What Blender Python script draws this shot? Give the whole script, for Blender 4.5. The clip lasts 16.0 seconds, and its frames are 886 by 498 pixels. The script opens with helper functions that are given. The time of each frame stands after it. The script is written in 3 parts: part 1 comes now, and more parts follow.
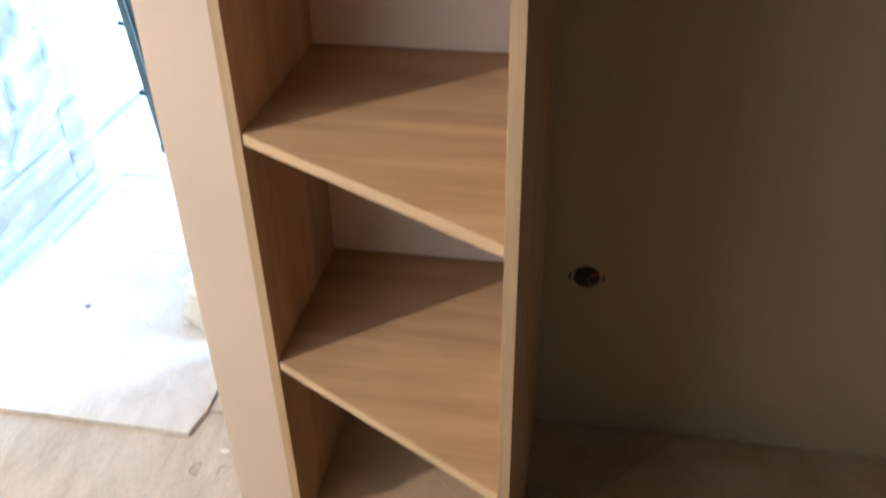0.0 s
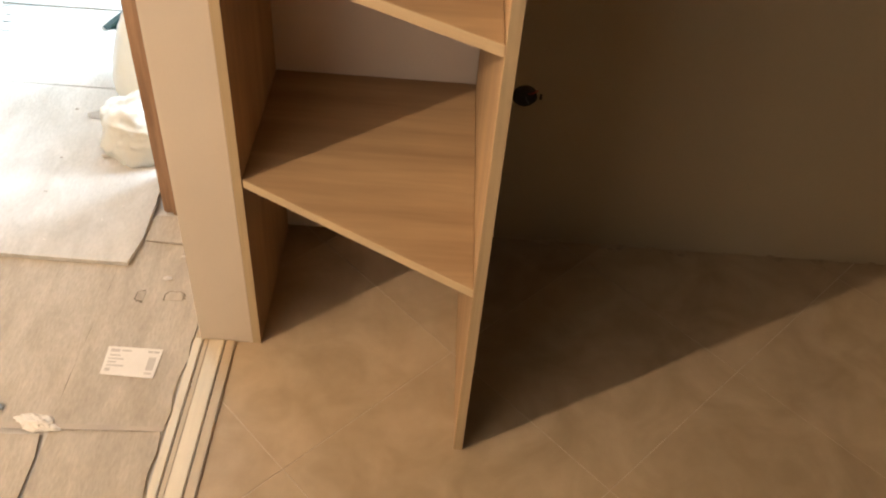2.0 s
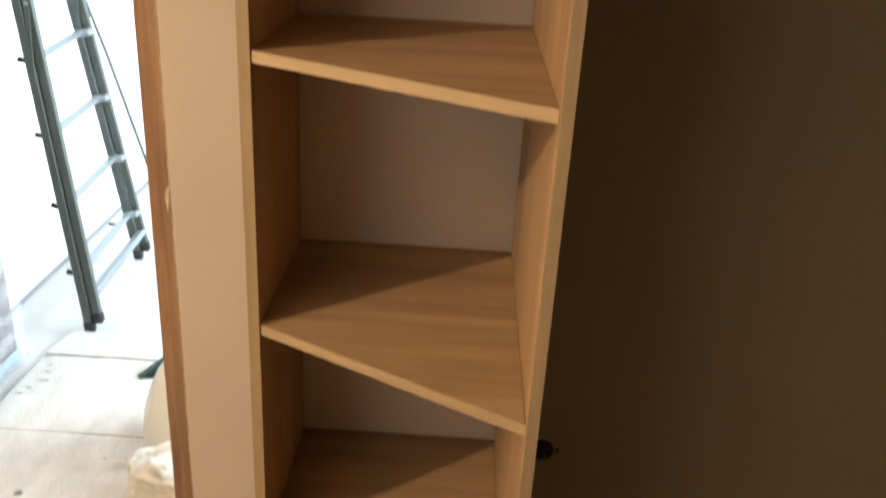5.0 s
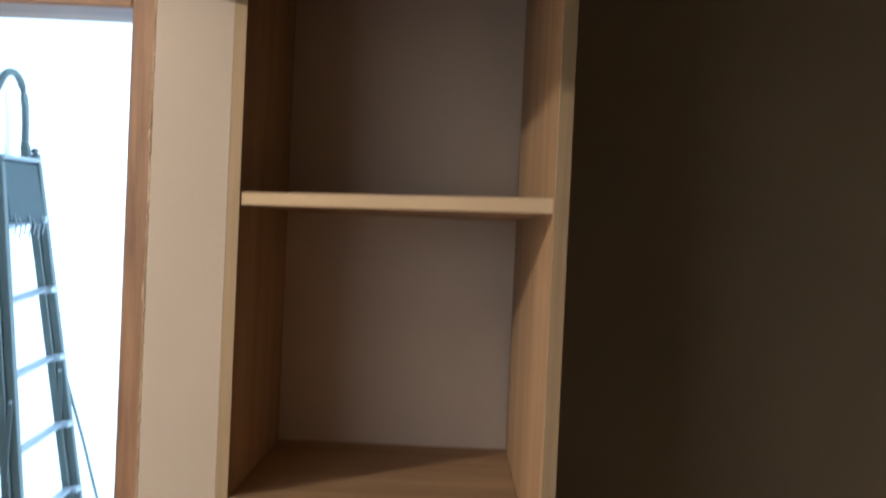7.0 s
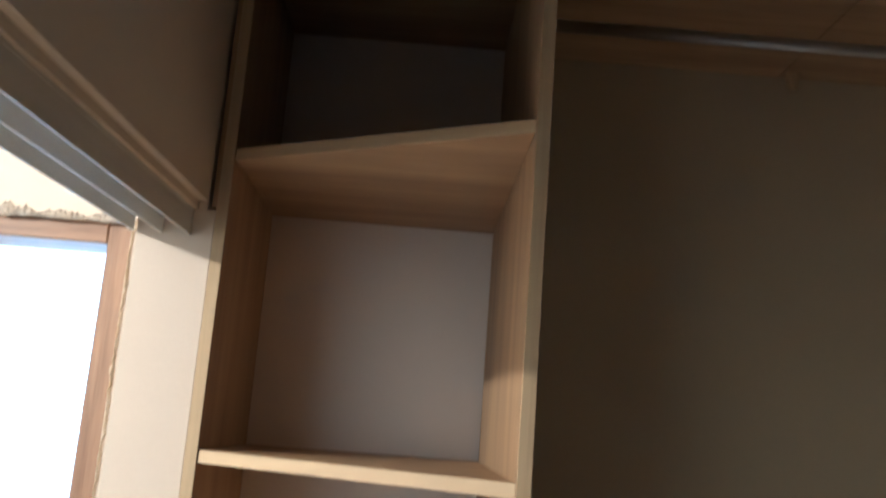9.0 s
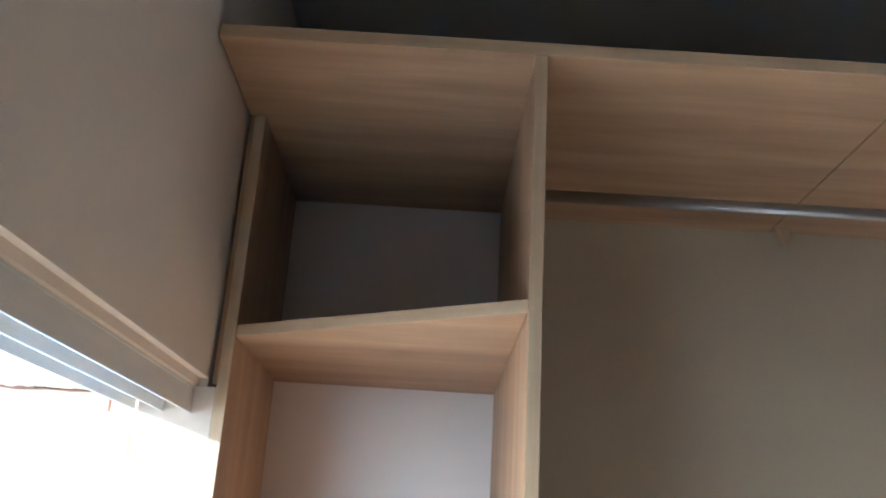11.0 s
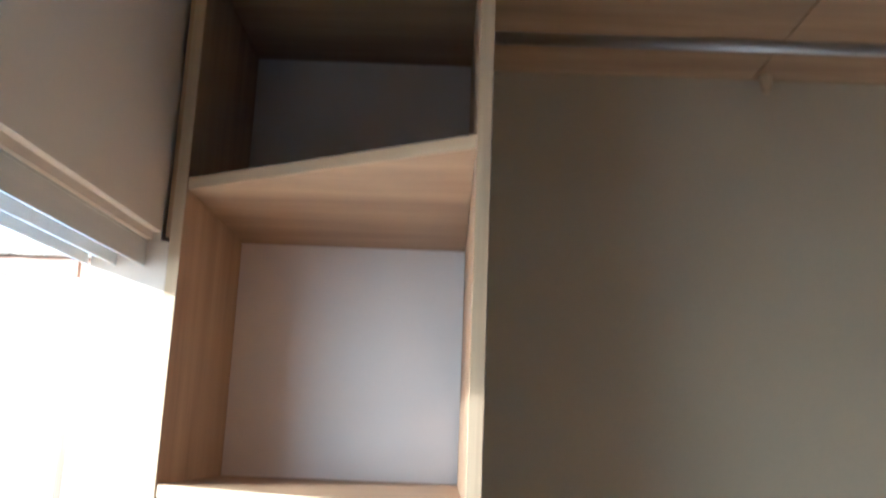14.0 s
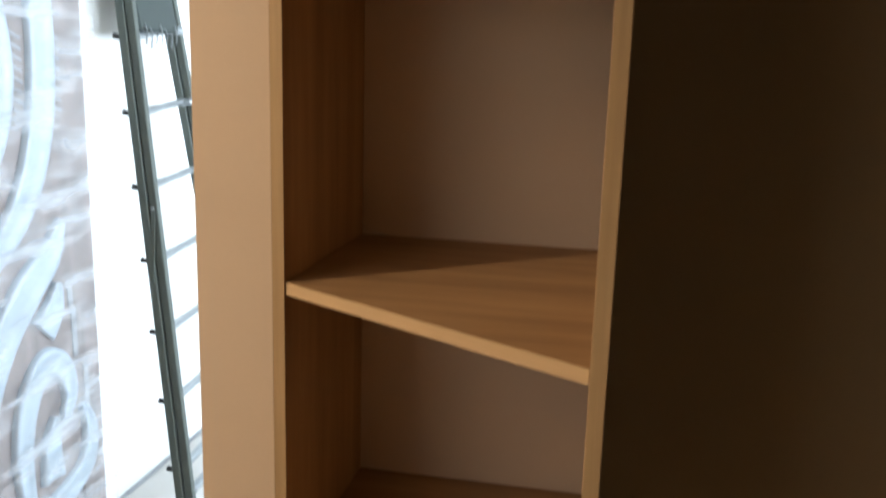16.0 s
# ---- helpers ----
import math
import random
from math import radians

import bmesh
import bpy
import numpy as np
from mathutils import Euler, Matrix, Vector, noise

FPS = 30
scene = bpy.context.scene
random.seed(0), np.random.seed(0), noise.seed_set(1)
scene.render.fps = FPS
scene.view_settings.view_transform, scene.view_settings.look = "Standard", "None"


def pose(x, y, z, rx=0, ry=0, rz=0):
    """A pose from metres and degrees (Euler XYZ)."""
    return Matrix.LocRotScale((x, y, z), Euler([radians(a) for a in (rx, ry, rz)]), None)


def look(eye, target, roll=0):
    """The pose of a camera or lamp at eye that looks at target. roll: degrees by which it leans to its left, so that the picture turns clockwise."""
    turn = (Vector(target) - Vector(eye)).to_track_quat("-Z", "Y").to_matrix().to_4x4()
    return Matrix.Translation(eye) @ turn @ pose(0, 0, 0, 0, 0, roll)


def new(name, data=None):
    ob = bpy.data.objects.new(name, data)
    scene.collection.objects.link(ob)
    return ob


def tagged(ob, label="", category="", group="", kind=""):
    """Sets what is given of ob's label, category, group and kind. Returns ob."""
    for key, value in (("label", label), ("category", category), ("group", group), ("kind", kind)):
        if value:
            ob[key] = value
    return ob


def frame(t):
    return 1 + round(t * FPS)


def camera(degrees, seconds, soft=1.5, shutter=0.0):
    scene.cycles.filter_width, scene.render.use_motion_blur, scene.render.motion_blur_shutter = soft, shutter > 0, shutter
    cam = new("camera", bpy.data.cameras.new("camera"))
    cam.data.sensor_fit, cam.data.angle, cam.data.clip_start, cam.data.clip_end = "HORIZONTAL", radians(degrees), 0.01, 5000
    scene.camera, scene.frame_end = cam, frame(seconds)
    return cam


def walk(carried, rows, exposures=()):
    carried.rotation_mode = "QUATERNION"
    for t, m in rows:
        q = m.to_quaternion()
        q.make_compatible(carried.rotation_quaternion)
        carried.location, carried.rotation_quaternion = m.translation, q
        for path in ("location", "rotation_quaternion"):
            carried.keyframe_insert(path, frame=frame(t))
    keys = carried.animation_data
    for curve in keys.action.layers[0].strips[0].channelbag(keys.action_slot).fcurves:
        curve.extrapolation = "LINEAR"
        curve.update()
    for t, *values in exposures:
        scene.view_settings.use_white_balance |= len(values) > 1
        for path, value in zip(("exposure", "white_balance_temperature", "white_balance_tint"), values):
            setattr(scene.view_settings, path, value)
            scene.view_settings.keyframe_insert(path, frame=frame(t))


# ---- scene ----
PATH = [
    (0, (0.455, -1.308, 1.346), (0.15, 0.308, 0.208), -1.2),
    (0.5, (0.382, -1.327, 1.325), (0.211, 0.177, 0.018), 0.7),
    (1, (0.306, -1.377, 1.304), (0.326, 0.042, -0.105), 3.8),
    (1.5, (0.285, -1.396, 1.304), (0.287, 0.019, -0.11), 4.2),
    (2, (0.3, -1.407, 1.332), (0.343, 0.03, -0.059), 5.2),
    (2.5, (0.301, -1.408, 1.343), (0.319, 0.052, -0.023), 3.4),
    (3, (0.29, -1.413, 1.348), (0.284, 0.103, 0.044), 3.4),
    (3.2, (0.293, -1.418, 1.354), (0.289, 0.135, 0.094), 3.9),
    (5.5, (0.273, -1.439, 1.476), (0.231, 0.46, 0.849), 3.0),
    (5.6, (0.275, -1.431, 1.485), (0.226, 0.48, 0.896), 2.8),
    (6, (0.289, -1.43, 1.51), (0.251, 0.517, 1.055), 2.0),
    (6.5, (0.282, -1.431, 1.539), (0.235, 0.549, 1.259), 1.7),
    (7, (0.273, -1.445, 1.557), (0.252, 0.554, 1.525), 2.6),
    (7.5, (0.259, -1.448, 1.605), (0.264, 0.551, 1.677), 4.3),
    (8, (0.261, -1.452, 1.616), (0.28, 0.543, 1.759), 4.8),
    (8.5, (0.256, -1.465, 1.627), (0.242, 0.522, 1.857), 4.8),
    (9, (0.265, -1.464, 1.652), (0.302, 0.497, 2.046), 4.4),
    (9.5, (0.269, -1.47, 1.682), (0.307, 0.453, 2.228), 3.6),
    (9.6, (0.274, -1.471, 1.687), (0.279, 0.443, 2.269), 3.8),
    (10, (0.274, -1.481, 1.709), (0.279, 0.404, 2.378), 3.2),
    (12.5, (0.278, -1.504, 1.706), (0.29, 0.399, 2.322), 4.8),
    (13, (0.277, -1.495, 1.698), (0.319, 0.422, 2.268), 5.4),
    (13.5, (0.297, -1.484, 1.687), (0.363, 0.446, 2.207), 4.7),
    (14, (0.352, -1.446, 1.663), (0.334, 0.507, 2.095), 2.3),
    (14.5, (0.448, -1.383, 1.601), (0.336, 0.602, 1.819), 1.1),
    (15, (0.484, -1.373, 1.54), (0.286, 0.615, 1.447), 2.4),
    (15.2, (0.489, -1.355, 1.533), (0.145, 0.611, 1.41), 1.7),
    (15.5, (0.464, -1.362, 1.514), (0.036, 0.58, 1.304), 1.7),
    (16, (0.392, -1.303, 1.478), (0.005, 0.613, 1.058), 1.7),
]
cam = camera(53.5, 16.0, soft=2.0, shutter=0.5)
EXPOSURES = [
    (0.0, 0.18, 4940, 11), (0.5, -0.09, 6030, 13), (1.0, -0.12, 6350, 14), (3.0, -0.16, 6460, 14), (5.5, -0.64, 6840, 16),
    (6.0, -0.64, 6720, 17), (6.5, -0.76, 5560, 12), (7.0, -0.81, 5090, 10), (8.0, -0.69, 4780, 8), (8.5, -0.39, 4670, 7), (9.0, 0.21, 4520, 5),
    (9.5, 1.24, 4150, 3), (10.0, 1.84, 3850, 2), (12.5, 1.99, 3850, 2), (14.0, 1.89, 3880, 2), (14.5, 1.31, 4050, 3),
    (15.0, 0.66, 4670, 7), (15.5, -0.24, 5090, 9), (16.0, -0.99, 6770, 17)]
walk(cam, [(t, look(e, g, r)) for t, e, g, r in PATH], EXPOSURES)

# ---- world and light ----
world = bpy.data.worlds.new("world")
scene.world = world
world.use_nodes = True
wn = world.node_tree.nodes
sky = wn.new("ShaderNodeTexSky")
sky.sky_type, sky.sun_disc, sky.sun_elevation, sky.sun_rotation = "NISHITA", False, radians(25), radians(60)
wn["Background"].inputs["Strength"].default_value = 0.1
world.node_tree.links.new(sky.outputs["Color"], wn["Background"].inputs["Color"])


def lamp(name, kind, m, power, color, **more):
    data = bpy.data.lights.new(name, kind)
    data.energy, data.color = power, color
    if kind == "AREA":
        data.shape, data.size, data.size_y = "RECTANGLE", more["w"], more["h"]
    else:
        data.shadow_soft_size = more["r"]
    ob = new(name, data)
    ob.matrix_world = m
    return ob


# bare bulb hanging in the hallway, daylight in the windows of the hallway and of the far room
lamp("hall_bulb", "POINT", pose(-1.6, -1.645, 2.3), 168, (1.0, 0.77, 0.51), r=0.03)
lamp("hall_daylight", "AREA", look((-1.25, -2.62, 1.65), (-1.25, 0, 1.65)), 12, (1.0, 0.84, 0.61), w=1.3, h=0.86)
lamp("room_daylight", "AREA", look((2.22, 1.7, 1.55), (-1, 1.7, 1.2)), 480, (0.64, 0.84, 1.0), w=2.1, h=1.4)


# ---- materials ----
def material(name, color, rough=0.6, metal=0.0, vary=0.0, scale=8.0, stretch=(1, 1, 1), bump=0.0, second=None, swirl_amount=0.0,
             fine=0.0, fine_scale=180.0, spec=0.5, transmission=0.0, random_tone=0.0):
    """Principled surface with a broad and a fine variation of tone and a fine relief."""
    m = bpy.data.materials.new(name)
    m.use_nodes = True
    n, l = m.node_tree.nodes, m.node_tree.links
    b = n["Principled BSDF"]
    b.inputs["Roughness"].default_value, b.inputs["Metallic"].default_value = rough, metal
    b.inputs["Specular IOR Level"].default_value = spec
    b.inputs["Transmission Weight"].default_value = transmission
    co, mp = n.new("ShaderNodeTexCoord"), n.new("ShaderNodeMapping")
    mp.inputs["Scale"].default_value = stretch
    l.new(co.outputs["Object"], mp.inputs["Vector"])
    broad, grain = n.new("ShaderNodeTexNoise"), n.new("ShaderNodeTexNoise")
    broad.inputs["Scale"].default_value, broad.inputs["Detail"].default_value = scale, 6
    grain.inputs["Scale"].default_value, grain.inputs["Detail"].default_value = fine_scale, 4
    broad.inputs["Distortion"].default_value = swirl_amount
    for t in (broad, grain):
        l.new(mp.outputs["Vector"], t.inputs["Vector"])
    ramp = n.new("ShaderNodeValToRGB")
    two = second or tuple(c * (1 - vary) for c in color)
    ramp.color_ramp.elements[0].position, ramp.color_ramp.elements[1].position = 0.3, 0.7
    ramp.color_ramp.elements[0].color, ramp.color_ramp.elements[1].color = (*two, 1), (*color, 1)
    l.new(broad.outputs["Fac"], ramp.inputs["Fac"])
    mix = n.new("ShaderNodeMix")
    mix.data_type, mix.blend_type = "RGBA", "MULTIPLY"
    mix.inputs[0].default_value = 1.0
    span = n.new("ShaderNodeMapRange")
    span.inputs["To Min"].default_value, span.inputs["To Max"].default_value = 1 - fine, 1 + fine
    l.new(grain.outputs["Fac"], span.inputs["Value"])
    l.new(ramp.outputs["Color"], mix.inputs[6])
    l.new(span.outputs["Result"], mix.inputs[7])
    last = mix.outputs[2]
    if random_tone:
        info, hue = n.new("ShaderNodeObjectInfo"), n.new("ShaderNodeHueSaturation")
        tone = n.new("ShaderNodeMapRange")
        tone.inputs["To Min"].default_value, tone.inputs["To Max"].default_value = 1 - random_tone, 1 + random_tone
        l.new(info.outputs["Random"], tone.inputs["Value"])
        l.new(tone.outputs["Result"], hue.inputs["Value"])
        l.new(last, hue.inputs["Color"])
        last = hue.outputs["Color"]
    l.new(last, b.inputs["Base Color"])
    rr = n.new("ShaderNodeMapRange")
    rr.inputs["To Min"].default_value, rr.inputs["To Max"].default_value = max(rough - 0.07, 0.02), min(rough + 0.07, 1)
    l.new(broad.outputs["Fac"], rr.inputs["Value"])
    l.new(rr.outputs["Result"], b.inputs["Roughness"])
    if bump:
        bp = n.new("ShaderNodeBump")
        bp.inputs["Strength"].default_value, bp.inputs["Distance"].default_value = bump, 0.002
        l.new(grain.outputs["Fac"], bp.inputs["Height"])
        l.new(bp.outputs["Normal"], b.inputs["Normal"])
    return m


def oak(name, stretch):
    c, d = (0.487, 0.331, 0.184), (0.333, 0.214, 0.117)
    return material(name, c, 0.5, vary=0.2, second=d, scale=6, stretch=stretch, fine=0.11, fine_scale=34, bump=0.12, spec=0.2)


OAK_X = oak("oak_laminate_along", (0.35, 4.0, 4.0))
OAK_Z = oak("oak_laminate_upright", (4.0, 4.0, 0.35))
EDGE_X = material("oak_edging_along", (0.56, 0.425, 0.26), 0.5, second=(0.47, 0.345, 0.20), scale=6, stretch=(0.25, 0.25, 7.0), fine=0.1, fine_scale=34, bump=0.1, spec=0.25)
EDGE_Z = material("oak_edging_upright", (0.56, 0.425, 0.255), 0.5, second=(0.44, 0.32, 0.185), scale=6, stretch=(9.0, 0.5, 0.25), fine=0.12, fine_scale=34, bump=0.1, spec=0.25)
HDF = material("white_fibreboard", (0.82, 0.735, 0.655), 0.6, vary=0.05, scale=5, fine=0.02, bump=0.03)
PAINT = material("beige_wall_paint", (0.515, 0.416, 0.27), 0.85, vary=0.06, scale=3, fine=0.03, fine_scale=140, bump=0.15)
WHITE = material("bright_white_wall_paint", (0.82, 0.82, 0.80), 0.85, vary=0.03, scale=3, fine=0.02, fine_scale=140, bump=0.1)
PLASTER = material("white_wall_paint", (0.69, 0.59, 0.475), 0.8, vary=0.05, scale=4, fine=0.02, fine_scale=160, bump=0.12)
# ceiling greyed below white so less light bounces onto the upper boards
CEIL = material("dimmed_ceiling_paint", (0.56, 0.55, 0.53), 0.9, vary=0.04, scale=3, fine=0.02, bump=0.1)
SCREED = material("pale_screed", (0.62, 0.60, 0.57), 0.9, vary=0.2, scale=4, fine=0.1, bump=0.3)
TILE = material("beige_stoneware", (0.50, 0.38, 0.25), 0.42, second=(0.38, 0.28, 0.172), scale=8, swirl_amount=0.9, fine=0.08, fine_scale=38, bump=0.03, random_tone=0.04)
GROUT = material("tile_grout", (0.60, 0.48, 0.345), 0.95, vary=0.2, scale=30, fine=0.1, bump=0.2)
CARD = material("dusty_cardboard", (0.50, 0.445, 0.37), 0.9, second=(0.39, 0.337, 0.27), scale=8, stretch=(2.6, 0.9, 1), swirl_amount=0.7, fine=0.2, fine_scale=75, bump=0.6)
CARD_PALE = material("plaster_dusted_cardboard", (0.61, 0.58, 0.535), 0.92, second=(0.50, 0.47, 0.42), scale=8, stretch=(2.2, 1.0, 1), swirl_amount=0.8, fine=0.14, fine_scale=75, bump=0.6)
PAPER = material("white_label_paper", (0.78, 0.74, 0.68), 0.8, vary=0.06, scale=20, fine=0.03)
INK = material("grey_print", (0.56, 0.52, 0.47), 0.8, vary=0.1, scale=30)
TAN = material("tan_anodised_track", (0.60, 0.47, 0.315), 0.4, metal=0.3, vary=0.15, scale=12, stretch=(6, 0.5, 6), fine=0.08, bump=0.05)
DARK = material("near_black_brown", (0.035, 0.026, 0.018), 0.9, vary=0.3, scale=30)
BRASS = material("cream_anodised_track", (0.76, 0.645, 0.47), 0.4, metal=0.25, vary=0.12, scale=12, stretch=(6, 0.5, 6), fine=0.06, bump=0.05)
ALU = material("silver_anodised_track", (0.70, 0.68, 0.63), 0.5, metal=0.3, vary=0.1, scale=10, stretch=(6, 0.5, 6), fine=0.05, bump=0.04)
CHROME = material("chrome_tube", (0.40, 0.385, 0.37), 0.42, metal=0.95, vary=0.05, scale=10)
PINE = material("orange_pine_frame", (0.38, 0.228, 0.13), 0.5, second=(0.20, 0.11, 0.058), scale=9, stretch=(6, 6, 0.5), fine=0.15, fine_scale=50, bump=0.15)
PINE_X = material("orange_pine_rail", (0.38, 0.228, 0.13), 0.5, second=(0.20, 0.11, 0.058), scale=9, stretch=(0.5, 6, 6), fine=0.15, fine_scale=50, bump=0.15)
FOAM_PALE = material("cream_foam", (0.66, 0.57, 0.44), 0.95, second=(0.42, 0.33, 0.22), scale=35, fine=0.2, bump=0.6)
FOAM = material("mounting_foam", (0.52, 0.45, 0.36), 0.95, second=(0.20, 0.17, 0.14), scale=30, fine=0.25, bump=0.6)
PEGWOOD = material("raw_beech", (0.50, 0.36, 0.20), 0.6, vary=0.2, scale=60, stretch=(1, 1, 0.2), fine=0.1)
BLACK = material("black_plastic", (0.015, 0.014, 0.013), 0.6, vary=0.3, scale=40)
GREYP = material("grey_plastic", (0.28, 0.29, 0.30), 0.35, vary=0.2, scale=40)
RED = material("red_insulation", (0.45, 0.05, 0.03), 0.5, vary=0.2, scale=60)
STEEL = material("grey_green_ladder_metal", (0.082, 0.098, 0.087), 0.5, metal=0.1, vary=0.15, scale=14, fine=0.08, bump=0.05)
RUNG = material("bright_ladder_rung", (0.34, 0.37, 0.39), 0.4, metal=0.6, vary=0.12, scale=14, fine=0.06)
TRAY = material("teal_ladder_tray", (0.028, 0.042, 0.040), 0.5, vary=0.2, scale=10)
BAG = material("milky_plastic_bag", (0.80, 0.765, 0.665), 0.35, vary=0.08, scale=14, fine=0.04, transmission=0.25, bump=0.2)
DUST = material("dark_green_plastic", (0.02, 0.05, 0.045), 0.45, vary=0.2, scale=20)
# unseen south wall: dark grey chosen to keep bounced light off the shelves
BOUNCE_DARK = material("bounce_dark_grey", (0.13, 0.14, 0.16), 0.85, vary=0.06, scale=3, fine=0.03, fine_scale=140, bump=0.15)
# unseen east wall: pale tone set by how much light it should bounce
BOUNCE_PALE = material("bounce_pale_grey", (0.41, 0.41, 0.395), 0.85, vary=0.06, scale=3, fine=0.03, fine_scale=140, bump=0.15)
WALNUT = material("grey_brown_carved_panel", (0.25, 0.205, 0.19), 0.5, second=(0.15, 0.12, 0.112), scale=7, stretch=(4, 4, 0.6), fine=0.1, bump=0.15)
RELIEF = material("pale_blue_moulding", (0.37, 0.44, 0.50), 0.4, vary=0.15, scale=9, fine=0.05)
TAPE = material("brown_parcel_tape", (0.47, 0.40, 0.32), 0.45, vary=0.15, scale=12, fine=0.05)
WIRE = material("dark_cord", (0.22, 0.24, 0.25), 0.6, vary=0.2, scale=30)


def film_material():
    m = bpy.data.materials.new("stretch_film")
    m.use_nodes = True
    n, l = m.node_tree.nodes, m.node_tree.links
    n.remove(n["Principled BSDF"])
    clear, gloss, mix = n.new("ShaderNodeBsdfTransparent"), n.new("ShaderNodeBsdfPrincipled"), n.new("ShaderNodeMixShader")
    gloss.inputs["Base Color"].default_value, gloss.inputs["Roughness"].default_value = (0.8, 0.85, 0.9, 1), 0.2
    co, mp, tex, ramp = (n.new("ShaderNodeTexCoord"), n.new("ShaderNodeMapping"), n.new("ShaderNodeTexNoise"), n.new("ShaderNodeValToRGB"))
    mp.inputs["Scale"].default_value, mp.inputs["Rotation"].default_value = (1, 1.2, 6), (radians(24), 0, 0)
    tex.inputs["Scale"].default_value, tex.inputs["Detail"].default_value = 3.0, 5
    ramp.color_ramp.elements[0].position, ramp.color_ramp.elements[0].color = 0.44, (0.08, 0.08, 0.08, 1)
    ramp.color_ramp.elements[1].position, ramp.color_ramp.elements[1].color = 0.76, (0.65, 0.65, 0.65, 1)
    l.new(co.outputs["Object"], mp.inputs["Vector"])
    l.new(mp.outputs["Vector"], tex.inputs["Vector"])
    l.new(tex.outputs["Fac"], ramp.inputs["Fac"])
    l.new(ramp.outputs["Color"], mix.inputs["Fac"])
    l.new(clear.outputs["BSDF"], mix.inputs[1])
    l.new(gloss.outputs["BSDF"], mix.inputs[2])
    l.new(mix.outputs["Shader"], n["Material Output"].inputs["Surface"])
    return m


FILM = film_material()


# ---- builders ----
def mesh_of(name, bm, mat, smooth=False):
    me = bpy.data.meshes.new(name)
    if smooth:
        for f in bm.faces:
            f.smooth = True
    bm.to_mesh(me)
    bm.free()
    me.materials.append(mat)
    return me


def part(name, bm, mat, parent=None, label="", smooth=False):
    ob = new(name, mesh_of(name, bm, mat, smooth))
    ob.parent = parent
    if label:
        ob["label"] = label
    return ob


def thing(name, label, category, at=(0, 0, 0), group=""):
    """An Empty at the thing's base that carries its parts."""
    ob = new(name)
    ob.location = at
    ob.empty_display_size = 0.05
    return tagged(ob, label, category, group)


def block(x0, x1, y0, y1, z0, z1, bevel=0.0, bm=None, segments=1):
    own = bmesh.new()
    bmesh.ops.create_cube(own, size=1)
    for v in own.verts:
        v.co = Vector(((x0 + x1) / 2 + v.co.x * (x1 - x0), (y0 + y1) / 2 + v.co.y * (y1 - y0), (z0 + z1) / 2 + v.co.z * (z1 - z0)))
    if bevel:
        bmesh.ops.bevel(own, geom=own.edges[:], offset=bevel, segments=segments, affect="EDGES")
    if bm is None:
        return own
    merge(bm, own)
    return bm


def merge(bm, other):
    me = bpy.data.meshes.new("tmp")
    other.to_mesh(me)
    other.free()
    bm.from_mesh(me)
    bpy.data.meshes.remove(me)


def slab(outline, z0, z1, bevel=0.0):
    """A flat piece of the given outline (x, y) between two heights."""
    bm = bmesh.new()
    low = [bm.verts.new((x, y, z0)) for x, y in outline]
    f = bm.faces.new(low)
    if f.normal.z > 0:
        f.normal_flip()
    up = bmesh.ops.extrude_face_region(bm, geom=[f])
    for v in up["geom"]:
        if isinstance(v, bmesh.types.BMVert):
            v.co.z = z1
    bmesh.ops.recalc_face_normals(bm, faces=bm.faces[:])
    if bevel:
        bmesh.ops.bevel(bm, geom=bm.edges[:], offset=bevel, segments=1, affect="EDGES")
    return bm


def tube(points, radius, sides=10, bm=None, flat=1.0):
    """A round bar along a line of points."""
    bm = bm or bmesh.new()
    pts = [Vector(p) for p in points]
    rings = []
    for i, p in enumerate(pts):
        way = (pts[min(i + 1, len(pts) - 1)] - pts[max(i - 1, 0)]).normalized()
        side = way.cross(Vector((0, 0, 1)) if abs(way.z) < 0.9 else Vector((1, 0, 0))).normalized()
        up = side.cross(way)
        r = radius[i] if isinstance(radius, (list, tuple)) else radius
        rings.append([bm.verts.new(p + side * r * flat * math.cos(2 * math.pi * k / sides) + up * r * math.sin(2 * math.pi * k / sides)) for k in range(sides)])
    for a, b in zip(rings, rings[1:]):
        for k in range(sides):
            bm.faces.new((a[k], a[(k + 1) % sides], b[(k + 1) % sides], b[k]))
    bm.faces.new(rings[0][::-1])
    bm.faces.new(rings[-1])
    bmesh.ops.recalc_face_normals(bm, faces=bm.faces[:])
    return bm


def beam(a, b, wide, deep, across, bevel=0.002):
    """A rectangular bar from a to b; across gives the direction of its width."""
    a, b = Vector(a), Vector(b)
    way = (b - a).normalized()
    u = (Vector(across) - way * Vector(across).dot(way)).normalized()
    v = way.cross(u)
    bm = block(-wide / 2, wide / 2, -deep / 2, deep / 2, 0, (b - a).length, bevel)
    m = Matrix((u, v, way)).transposed().to_4x4()
    m.translation = a
    bmesh.ops.transform(bm, matrix=m, verts=bm.verts[:])
    return bm


def structure(name, bm, mat, label, category):
    return tagged(part(name, bm, mat), label, category, kind="structure")


# ---- shell of the place ----
def sag(y):
    """The lintel drops a little towards the room."""
    return 0.020 * (y + 0.326)


